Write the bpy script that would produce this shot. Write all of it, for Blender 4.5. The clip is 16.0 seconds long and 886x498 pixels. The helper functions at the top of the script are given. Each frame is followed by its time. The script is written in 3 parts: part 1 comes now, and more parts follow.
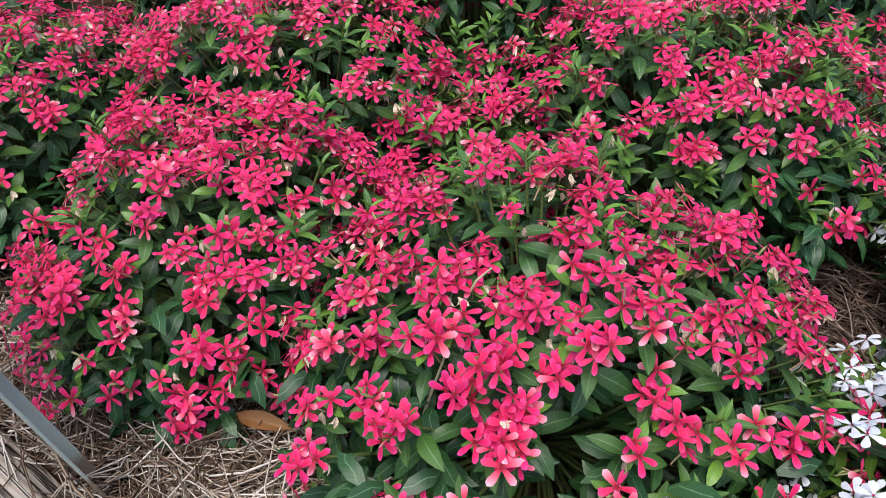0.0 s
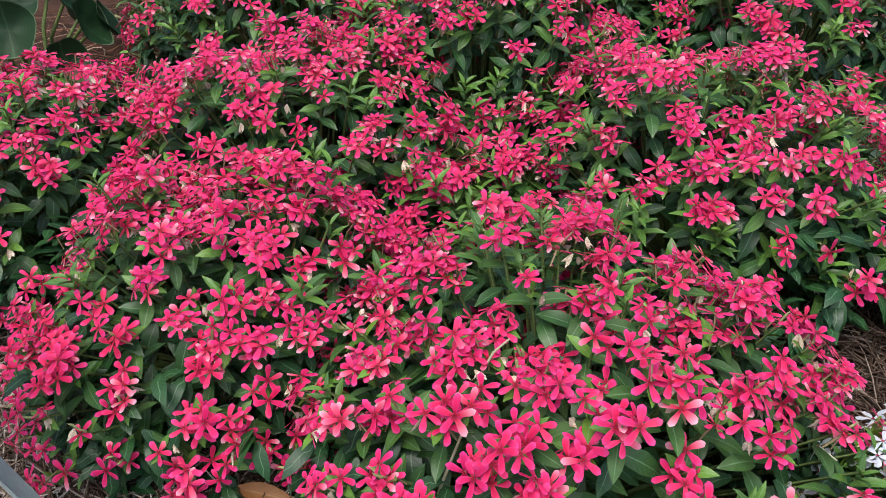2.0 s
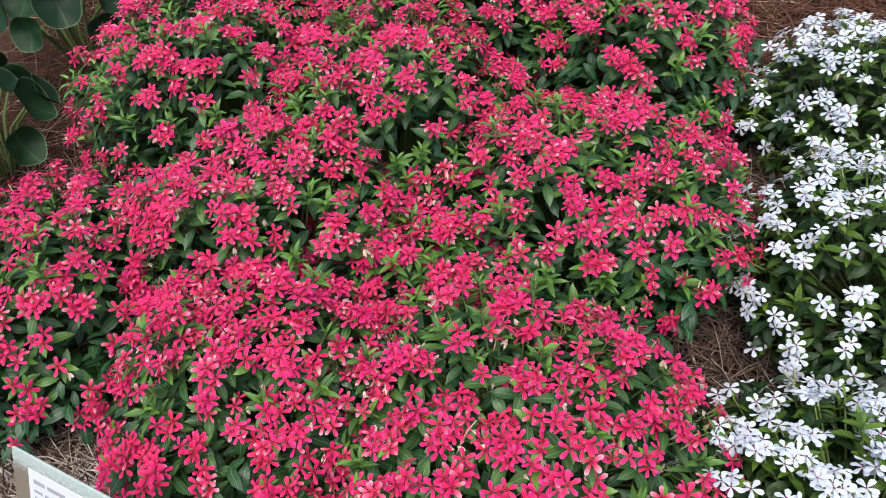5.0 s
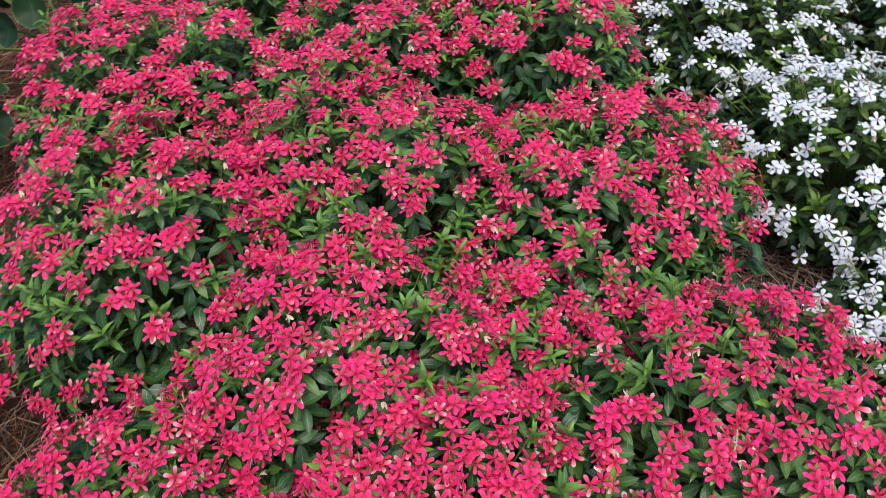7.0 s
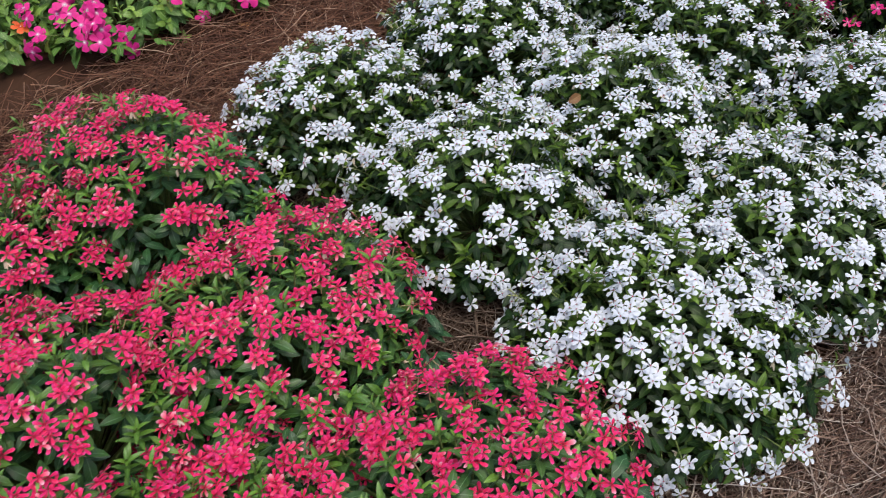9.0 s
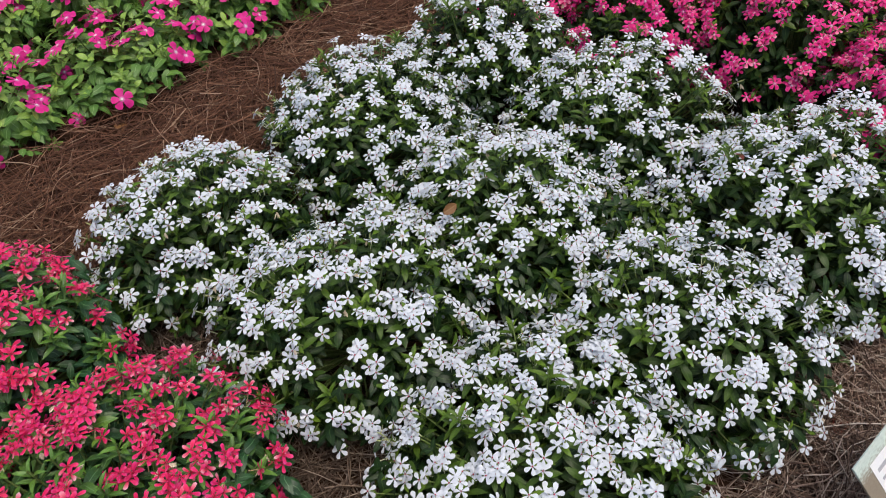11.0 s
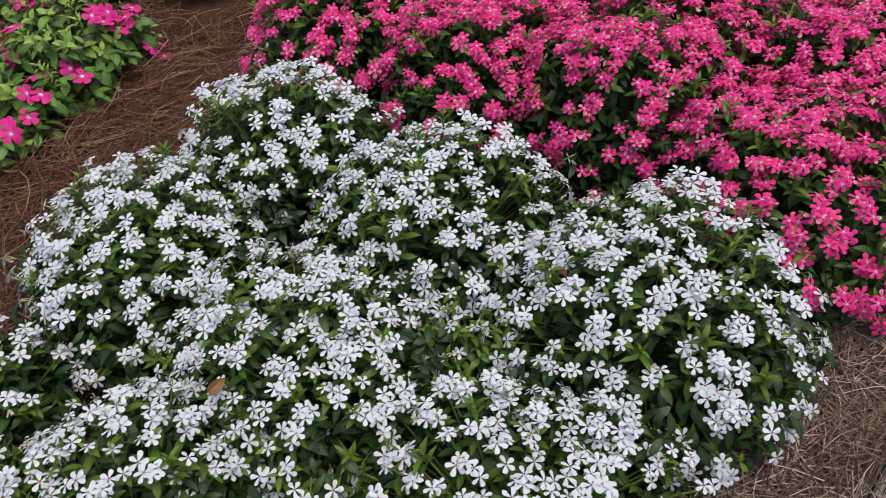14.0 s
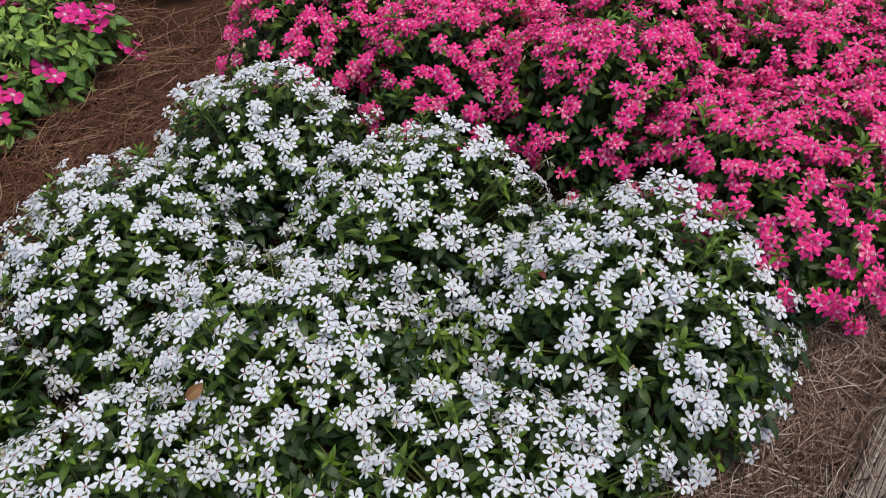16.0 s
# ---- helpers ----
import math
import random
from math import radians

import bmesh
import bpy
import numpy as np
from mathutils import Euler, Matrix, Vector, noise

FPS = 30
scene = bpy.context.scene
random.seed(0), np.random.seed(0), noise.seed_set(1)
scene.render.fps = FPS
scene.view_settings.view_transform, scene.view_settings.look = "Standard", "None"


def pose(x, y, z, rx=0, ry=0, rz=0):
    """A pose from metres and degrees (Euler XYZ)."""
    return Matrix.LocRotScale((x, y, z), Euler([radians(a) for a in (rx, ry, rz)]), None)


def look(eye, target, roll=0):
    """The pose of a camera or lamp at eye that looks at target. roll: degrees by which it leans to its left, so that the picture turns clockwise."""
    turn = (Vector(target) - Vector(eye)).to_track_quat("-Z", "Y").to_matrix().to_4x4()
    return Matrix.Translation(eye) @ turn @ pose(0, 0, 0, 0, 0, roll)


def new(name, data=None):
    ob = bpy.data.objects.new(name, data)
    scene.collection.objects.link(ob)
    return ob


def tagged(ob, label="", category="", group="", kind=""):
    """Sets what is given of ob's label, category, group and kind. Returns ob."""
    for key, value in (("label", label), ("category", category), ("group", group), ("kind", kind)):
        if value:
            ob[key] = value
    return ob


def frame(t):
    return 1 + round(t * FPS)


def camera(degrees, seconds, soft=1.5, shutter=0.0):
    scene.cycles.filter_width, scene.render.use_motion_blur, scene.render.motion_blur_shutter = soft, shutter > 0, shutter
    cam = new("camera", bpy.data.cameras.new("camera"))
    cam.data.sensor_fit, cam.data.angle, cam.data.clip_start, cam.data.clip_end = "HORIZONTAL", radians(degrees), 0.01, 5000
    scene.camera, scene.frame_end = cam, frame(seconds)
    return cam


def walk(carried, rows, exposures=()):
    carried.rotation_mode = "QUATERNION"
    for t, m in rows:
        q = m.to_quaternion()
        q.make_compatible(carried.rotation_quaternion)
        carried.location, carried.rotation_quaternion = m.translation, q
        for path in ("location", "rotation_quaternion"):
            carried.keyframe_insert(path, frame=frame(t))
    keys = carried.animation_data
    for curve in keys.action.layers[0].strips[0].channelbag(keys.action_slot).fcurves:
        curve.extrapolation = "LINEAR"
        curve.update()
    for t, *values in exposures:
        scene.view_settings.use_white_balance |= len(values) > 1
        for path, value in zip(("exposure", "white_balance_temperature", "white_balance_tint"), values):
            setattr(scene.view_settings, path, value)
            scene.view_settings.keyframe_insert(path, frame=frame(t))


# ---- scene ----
cam = camera(60.0, 16.0, soft=0.4, shutter=0.25)
PATH = [
    (0, (0.051, 0.063, 0.607), (-0.019, 1.596, -0.675), -1.7),
    (0.5, (0.045, 0.078, 0.608), (-0.017, 1.636, -0.644), -1.3),
    (1, (0.043, 0.089, 0.615), (-0.014, 1.672, -0.605), -1.0),
    (1.5, (0.028, 0.095, 0.619), (-0.033, 1.694, -0.581), -1.1),
    (2, (0.035, 0.094, 0.611), (-0.022, 1.691, -0.592), -1.3),
    (2.5, (0.059, 0.065, 0.603), (0.005, 1.639, -0.63), -2.0),
    (3, (0.084, 0.015, 0.623), (0.041, 1.576, -0.627), -2.9),
    (3.5, (0.038, 0.075, 0.589), (0.032, 1.657, -0.634), -5.5),
    (4, (0.004, 0.1, 0.695), (0.061, 1.585, -0.644), -5.6),
    (4.2, (0.023, 0.093, 0.802), (0.055, 1.505, -0.614), -6.1),
    (6.3, (-0.241, 0.194, 1.041), (0.399, 1.323, -0.481), -0.1),
    (6.5, (-0.315, 0.245, 1.04), (0.406, 1.333, -0.475), -0.3),
    (7, (-0.41, 0.414, 1.02), (0.407, 1.409, -0.509), -5.1),
    (7.5, (-0.386, 0.434, 1.017), (0.584, 1.219, -0.546), -5.0),
    (8, (-0.343, 0.439, 1.046), (0.781, 1.006, -0.508), -4.1),
    (8.5, (-0.303, 0.436, 1.075), (0.913, 0.9, -0.444), -4.2),
    (9, (-0.274, 0.413, 1.082), (0.988, 0.834, -0.411), -4.7),
    (9.2, (-0.242, 0.383, 1.084), (1.027, 0.793, -0.407), -5.0),
    (11.3, (-0.005, 0.27, 1.102), (1.335, 0.636, -0.336), -6.5),
    (11.5, (0.028, 0.255, 1.105), (1.374, 0.611, -0.331), -6.8),
    (12, (0.176, 0.128, 1.095), (1.537, 0.44, -0.336), -7.3),
    (12.5, (0.285, -0.008, 1.137), (1.681, 0.216, -0.278), -5.7),
    (13, (0.357, -0.061, 1.149), (1.774, 0.106, -0.253), -7.4),
    (13.5, (0.364, -0.011, 1.114), (1.744, 0.176, -0.321), -9.0),
    (14, (0.335, 0.082, 1.077), (1.657, 0.316, -0.405), -9.1),
    (14.5, (0.333, 0.105, 1.084), (1.633, 0.363, -0.414), -9.1),
    (15, (0.357, 0.093, 1.104), (1.68, 0.324, -0.378), -8.4),
    (15.5, (0.366, 0.08, 1.113), (1.704, 0.251, -0.364), -6.9),
    (16, (0.341, 0.084, 1.083), (1.66, 0.261, -0.409), -7.5),
]
walk(cam, [(t, look(eye, target, roll)) for t, eye, target, roll in PATH],
     exposures=[(0.0, 0.42, 6250, 10), (4.2, 0.40, 6250, 10), (6.3, 0.34, 6350, 10), (8.0, 0.27, 6450, 10), (9.2, 0.14, 6550, 10), (11.3, -0.03, 6750, 10), (16.0, -0.10, 6750, 10)])

# ---- world and light: open shade under a bright, hazy sky ----
SUN_ELEVATION, SUN_TURN = 76.0, 200.0
world = bpy.data.worlds.new("sky")
scene.world = world
world.use_nodes = True
wn = world.node_tree.nodes
sky = wn.new("ShaderNodeTexSky")
sky.sky_type, sky.sun_disc = "NISHITA", False
sky.sun_elevation, sky.sun_rotation = radians(SUN_ELEVATION), radians(SUN_TURN)
sky.dust_density = 4.0
wn["Background"].inputs["Strength"].default_value = 0.15
world.node_tree.links.new(sky.outputs[0], wn["Background"].inputs["Color"])
sun = new("sun", bpy.data.lights.new("sun", "SUN"))
sun.data.energy, sun.data.angle, sun.data.color = 1.8, radians(45), (1.0, 0.95, 0.88)
sun.matrix_world = pose(0, 0, 5, 90 - SUN_ELEVATION, 0, 180 - SUN_TURN)

# ---- the plan: u runs along the timber edging, v across the bed ----
ORIGIN, ALONG, ACROSS = Vector((-0.29, 0.445, 0)), Vector((0.811, -0.585, 0)), Vector((0.585, 0.811, 0))


def bed_height(v):
    """The height of the mulch: level along the timber, rising gently to the back; a lower path in front of the timber."""
    if v < -0.05:
        return -0.26
    return -0.028 + 0.047 * min(v, 2.6)


def plan(u, v, up=0.0):
    p = ORIGIN + ALONG * u + ACROSS * v
    return Vector((p.x, p.y, bed_height(v) + up))


TURN = math.degrees(math.atan2(ALONG.y, ALONG.x))


# ---- materials ----
def material(name, rough=0.6, spec=0.4):
    m = bpy.data.materials.new(name)
    m.use_nodes = True
    b = m.node_tree.nodes["Principled BSDF"]
    b.inputs["Roughness"].default_value = rough
    b.inputs["Specular IOR Level"].default_value = spec
    return m, m.node_tree.nodes, m.node_tree.links, b


def ramp(nodes, links, source, stops):
    r = nodes.new("ShaderNodeValToRGB")
    while len(r.color_ramp.elements) < len(stops):
        r.color_ramp.elements.new(0.5)
    for e, (at, c) in zip(r.color_ramp.elements, stops):
        e.position, e.color = at, (*c, 1)
    links.new(source, r.inputs[0])
    return r.outputs[0]


def math_node(nodes, links, op, a, b=None):
    n = nodes.new("ShaderNodeMath")
    n.operation = op
    for i, s in enumerate((a, b)):
        if s is None:
            continue
        if isinstance(s, (int, float)):
            n.inputs[i].default_value = s
        else:
            links.new(s, n.inputs[i])
    return n.outputs[0]


def mixed(nodes, links, kind, fac, a, b):
    n = nodes.new("ShaderNodeMix")
    n.data_type, n.blend_type = "RGBA", kind
    for socket, s in ((n.inputs[0], fac), (n.inputs[6], a), (n.inputs[7], b)):
        if isinstance(s, (int, float)):
            socket.default_value = s
        elif isinstance(s, tuple):
            socket.default_value = (*s, 1)
        else:
            links.new(s, socket)
    return n.outputs[2]


def noise_tex(nodes, links, scale, detail=3.0, vector=None):
    n = nodes.new("ShaderNodeTexNoise")
    n.inputs["Scale"].default_value, n.inputs["Detail"].default_value = scale, detail
    if vector is not None:
        links.new(vector, n.inputs["Vector"])
    return n.outputs["Fac"]


def bump(nodes, links, bsdf, height, strength, distance):
    n = nodes.new("ShaderNodeBump")
    n.inputs["Strength"].default_value, n.inputs["Distance"].default_value = strength, distance
    links.new(height, n.inputs["Height"])
    links.new(n.outputs[0], bsdf.inputs["Normal"])


def thin(m, nodes, links, bsdf, colour, share):
    """Let part of the light through, as petals and leaves do."""
    t = nodes.new("ShaderNodeBsdfTranslucent")
    links.new(colour, t.inputs["Color"])
    mix = nodes.new("ShaderNodeMixShader")
    mix.inputs[0].default_value = share
    links.new(bsdf.outputs[0], mix.inputs[1])
    links.new(t.outputs[0], mix.inputs[2])
    links.new(mix.outputs[0], nodes["Material Output"].inputs["Surface"])


def petal_material(name, throat, inner, outer, tip, second, per_island=False, pale=None):
    """Petals coloured along their length, from the throat to the tip; second: the shade that the older flowers take."""
    m, n, l, b = material(name, 0.50, 0.26)
    b.inputs["Sheen Weight"].default_value, b.inputs["Sheen Roughness"].default_value = 0.12, 0.45
    uv = n.new("ShaderNodeUVMap")
    sep = n.new("ShaderNodeSeparateXYZ")
    l.new(uv.outputs[0], sep.inputs[0])
    along = sep.outputs[0]
    c = ramp(n, l, along, [(0.0, throat), (0.10, throat), (0.22, inner), (0.68, outer), (1.0, tip)])
    rim = math_node(n, l, "ABSOLUTE", math_node(n, l, "SUBTRACT", sep.outputs[1], 0.5))
    c = mixed(n, l, "MIX", ramp(n, l, rim, [(0.25, (0, 0, 0)), (0.5, (0.45, 0.45, 0.45))]), c, tip)
    if per_island:
        rnd = n.new("ShaderNodeNewGeometry").outputs["Random Per Island"]
    else:
        rnd = n.new("ShaderNodeObjectInfo").outputs["Random"]
    age = math_node(n, l, "MULTIPLY", rnd, 0.75)
    c = mixed(n, l, "MIX", age, c, mixed(n, l, "MULTIPLY", 1.0, c, second))
    if pale:
        few = ramp(n, l, rnd, [(0.0, (0.9, 0.9, 0.9)), (0.05, (0.7, 0.7, 0.7)), (0.16, (0.2, 0.2, 0.2)), (0.19, (0, 0, 0))])
        c = mixed(n, l, "MIX", math_node(n, l, "MULTIPLY", few, math_node(n, l, "POWER", along, 2.0)), c, pale)
    grain = noise_tex(n, l, 420.0, 2.0)
    c = mixed(n, l, "MULTIPLY", 0.35, c, ramp(n, l, grain, [(0.3, (0.72, 0.70, 0.74)), (0.7, (1, 1, 1))]))
    l.new(c, b.inputs["Base Color"])
    streak = math_node(n, l, "SINE", math_node(n, l, "MULTIPLY", sep.outputs[1], 34.0))
    bump(n, l, b, math_node(n, l, "ADD", noise_tex(n, l, 260.0, 2.0), math_node(n, l, "MULTIPLY", streak, 0.10)), 0.25, 0.0006)
    thin(m, n, l, b, c, 0.22)
    return m


def plain_material(name, dark, light, scale, rough=0.6, spec=0.3, relief=0.3):
    m, n, l, b = material(name, rough, spec)
    f = noise_tex(n, l, scale, 4.0)
    c = ramp(n, l, f, [(0.3, dark), (0.7, light)])
    l.new(c, b.inputs["Base Color"])
    bump(n, l, b, f, relief, 0.002)
    return m


def leaf_material(name, old, young, vein, per_island, rough=0.40, spec=0.34):
    m, n, l, b = material(name, rough, spec)
    uv = n.new("ShaderNodeUVMap")
    sep = n.new("ShaderNodeSeparateXYZ")
    l.new(uv.outputs[0], sep.inputs[0])
    rnd = n.new("ShaderNodeNewGeometry").outputs["Random Per Island"] if per_island else n.new("ShaderNodeObjectInfo").outputs["Random"]
    tone = n.new("ShaderNodeUVMap")
    tone.uv_map = "tone"
    tsep = n.new("ShaderNodeSeparateXYZ")
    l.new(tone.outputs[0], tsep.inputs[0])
    # 1: young tip leaf; 0: old leaf, also shade painted into the inner leaves
    youth_and_shade = tsep.outputs[0]
    c = mixed(n, l, "MIX", youth_and_shade, old, young)
    c = mixed(n, l, "MULTIPLY", 0.8, c, ramp(n, l, rnd, [(0.0, (0.62, 0.66, 0.72)), (0.5, (0.95, 0.95, 0.9)), (1.0, (1.25, 1.15, 0.9))]))
    blotch = noise_tex(n, l, 90.0, 3.0)
    c = mixed(n, l, "MULTIPLY", 0.5, c, ramp(n, l, blotch, [(0.3, (0.65, 0.72, 0.7)), (0.7, (1.1, 1.1, 1.0))]))
    off = math_node(n, l, "ABSOLUTE", math_node(n, l, "SUBTRACT", sep.outputs[1], 0.5))
    rib = ramp(n, l, off, [(0.0, (1, 1, 1)), (0.012, (1, 1, 1)), (0.045, (0, 0, 0))])
    slant = math_node(n, l, "SUBTRACT", sep.outputs[0], math_node(n, l, "MULTIPLY", off, 0.35))
    side = math_node(n, l, "ABSOLUTE", math_node(n, l, "SINE", math_node(n, l, "MULTIPLY", slant, 26.0)))
    side = ramp(n, l, side, [(0.0, (1, 1, 1)), (0.16, (0, 0, 0))])
    c = mixed(n, l, "MIX", math_node(n, l, "MULTIPLY", side, 0.12), c, vein)
    c = mixed(n, l, "MIX", math_node(n, l, "MULTIPLY", rib, 0.44), c, vein)
    l.new(c, b.inputs["Base Color"])
    bump(n, l, b, math_node(n, l, "ADD", side, blotch), 0.35, 0.0008)
    thin(m, n, l, b, c, 0.08)
    return m


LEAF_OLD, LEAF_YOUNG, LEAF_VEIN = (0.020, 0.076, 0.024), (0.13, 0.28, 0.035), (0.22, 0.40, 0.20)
mat_leaf = leaf_material("vinca_leaf", LEAF_OLD, LEAF_YOUNG, LEAF_VEIN, False, 0.38, 0.44)
mat_foliage = leaf_material("vinca_foliage", LEAF_OLD, LEAF_YOUNG, LEAF_VEIN, True, 0.38, 0.44)
OLIVE = ((0.011, 0.036, 0.007), (0.12, 0.22, 0.020), (0.11, 0.20, 0.05))
mat_leaf_olive = leaf_material("olive_vinca_leaf", *OLIVE, False, 0.42, 0.32)
mat_foliage_olive = leaf_material("olive_vinca_foliage", *OLIVE, True, 0.42, 0.32)
mat_foliage_bright = leaf_material("bright_vinca_foliage", (0.10, 0.215, 0.042), (0.26, 0.42, 0.08), (0.36, 0.52, 0.24), True)
mat_stem = plain_material("green_stem", (0.10, 0.16, 0.045), (0.20, 0.26, 0.08), 120.0, 0.55)
mat_spent = plain_material("withered_petal", (0.45, 0.34, 0.20), (0.84, 0.76, 0.62), 260.0, 0.8)
mat_bud = plain_material("bud_green", (0.25, 0.32, 0.10), (0.48, 0.50, 0.24), 180.0, 0.55)
mat_tube = plain_material("flower_tube", (0.30, 0.24, 0.12), (0.50, 0.34, 0.22), 300.0, 0.6)
mat_tube_pale = plain_material("flower_tube_pale", (0.45, 0.50, 0.30), (0.66, 0.68, 0.48), 300.0, 0.6)


def eye_material(name, dark, light):
    return plain_material(name, dark, light, 900.0, 0.6, 0.2)


KINDS = {
    "red": dict(size=0.0126, width=0.43, shape="oblong", eye_size=1.0, dome=(0.50, 3.4), fresh=0.10, shoots=158, cluster=(2, 6), jitter=0.62, leaf=(0.94, 1.0), tube=mat_tube,
                petal=("coral_red_petal", (0.45, 0.004, 0.03), (0.74, 0.010, 0.076), (0.87, 0.020, 0.110), (0.89, 0.070, 0.220), (0.88, 1.0, 1.7)),
                eye=eye_material("dark_red_eye", (0.16, 0.0, 0.012), (0.35, 0.008, 0.03))),
    "white": dict(size=0.0119, width=0.60, shape="kite", eye_size=0.80, dome=(0.60, 3.0), fresh=0.08, shoots=146, cluster=(1, 4), jitter=0.50, leaf=(0.86, 0.95), tube=mat_tube_pale,
                  petal=("white_petal", (0.70, 0.72, 0.78), (0.76, 0.81, 0.87), (0.78, 0.83, 0.89), (0.78, 0.83, 0.89), (0.96, 0.98, 1.0)),
                  eye=eye_material("crimson_eye", (0.30, 0.006, 0.06), (0.50, 0.03, 0.12))),
    "pink": dict(size=0.0120, width=0.60, shape="round", dome=(0.46, 3.6), eye_size=0.9, fresh=0.09, shoots=172, cluster=(3, 7), jitter=0.58, leaf=(0.92, 0.95), tube=mat_tube,
                 petal=("hot_pink_petal", (0.88, 0.36, 0.52), (0.88, 0.040, 0.265), (0.90, 0.025, 0.215), (0.92, 0.066, 0.295), (0.90, 0.85, 1.3)),
                 eye=eye_material("pale_pink_eye", (0.80, 0.50, 0.58), (0.86, 0.70, 0.74))),
    "purple": dict(size=0.0120, width=0.50, shape="oblong", dome=(0.46, 3.6), eye_size=1.0, fresh=0.05, shoots=140, cluster=(3, 6), jitter=0.7, leaf=(0.95, 1.0), tube=mat_tube,
                   petal=("purple_pink_petal", (0.80, 0.42, 0.58), (0.66, 0.045, 0.26), (0.68, 0.06, 0.29), (0.74, 0.15, 0.38), (0.95, 0.8, 1.1)),
                   eye=eye_material("pale_purple_eye", (0.6, 0.3, 0.4), (0.75, 0.5, 0.6))),
    "magenta": dict(size=0.0225, width=0.80, shape="round", dome=(0.46, 3.6), eye_size=0.85, fresh=0.22, shoots=66, cluster=(1, 4), jitter=0.6, leaf=(1.12, 1.30), tube=mat_tube_pale,
                    petal=("magenta_petal", (0.82, 0.40, 0.58), (0.78, 0.045, 0.31), (0.78, 0.022, 0.255), (0.80, 0.045, 0.31), (1.0, 0.8, 1.1)),
                    eye=eye_material("white_eye", (0.78, 0.70, 0.70), (0.85, 0.80, 0.78))),
}
KINDS["orange"] = dict(KINDS["magenta"], petal=("orange_petal", (0.6, 0.05, 0.02), (0.80, 0.12, 0.03), (0.82, 0.16, 0.04), (0.82, 0.2, 0.06), (1.0, 0.9, 1.0)))
for key, k in KINDS.items():
    n0, throat, inner, outer, tip, second = (k["petal"][0], *k["petal"][1:])
    k["mat"] = petal_material(n0, throat, inner, outer, tip, second, False, (0.88, 0.62, 0.70) if key in ("red", "pink") else None)
    k["mat_far"] = petal_material(n0 + "_massed", throat, inner, outer, tip, second, True, (0.88, 0.62, 0.70) if key in ("red", "pink") else None)


# ---- small builders ----
def mesh_from(name, verts, faces, mats, face_mats=None, uvs=None, tones=None, smooth=True):
    me = bpy.data.meshes.new(name)
    me.from_pydata([tuple(v) for v in verts], [], faces)
    for m in mats:
        me.materials.append(m)
    if face_mats is not None:
        me.polygons.foreach_set("material_index", face_mats)
    for layer, values in (("uv", uvs), ("tone", tones)):
        if values is not None:
            ul = me.uv_layers.new(name=layer)
            index = np.empty(len(me.loops), dtype=np.int32)
            me.loops.foreach_get("vertex_index", index)
            ul.data.foreach_set("uv", np.asarray(values, dtype=np.float32)[index].ravel())
    if smooth:
        me.polygons.foreach_set("use_smooth", [True] * len(me.polygons))
    me.update()
    return me


def part(name, data, parent, m=None, label=""):
    ob = new(name, data)
    ob.parent = parent
    if m is not None:
        ob.matrix_basis = m
    if label:
        ob["label"] = label
    return ob


class Soup:
    """Vertices, faces, materials and coordinates gathered for one mesh."""

    def __init__(self):
        self.v, self.f, self.m, self.uv, self.tone, self.n = [], [], [], [], [], 0

    def add(self, verts, faces, uvs, mats, tone=0.0):
        self.v.append(np.asarray(verts, dtype=float))
        self.f.extend([tuple(i + self.n for i in f) for f in faces])
        self.uv.append(np.asarray(uvs, dtype=float))
        self.tone.append(np.full((len(verts), 2), tone))
        self.m.extend(mats)
        self.n += len(verts)

    def mesh(self, name, mats):
        return mesh_from(name, np.vstack(self.v), self.f, mats, self.m, np.vstack(self.uv), np.vstack(self.tone))


def placed(verts, m):
    a = np.array(m)
    return np.asarray(verts) @ a[:3, :3].T + a[:3, 3]


def frame_along(axis, spin=0.0):
    """A rotation whose z is the axis, turned about it."""
    return Vector(axis).to_track_quat("Z", "Y").to_matrix().to_4x4() @ Matrix.Rotation(spin, 4, "Z")


# half-widths of a petal from its base to its tip
PETAL_ROWS = (0.0, 0.26, 0.50, 0.72, 0.88, 0.97, 1.0)
PETAL_SHAPES = {
    "oblong": (0.34, 0.62, 0.90, 1.00, 0.90, 0.60, 0.20),
    "kite": (0.16, 0.46, 0.82, 1.00, 0.84, 0.44, 0.08),
    "round": (0.20, 0.50, 0.86, 1.00, 0.92, 0.62, 0.20),
}


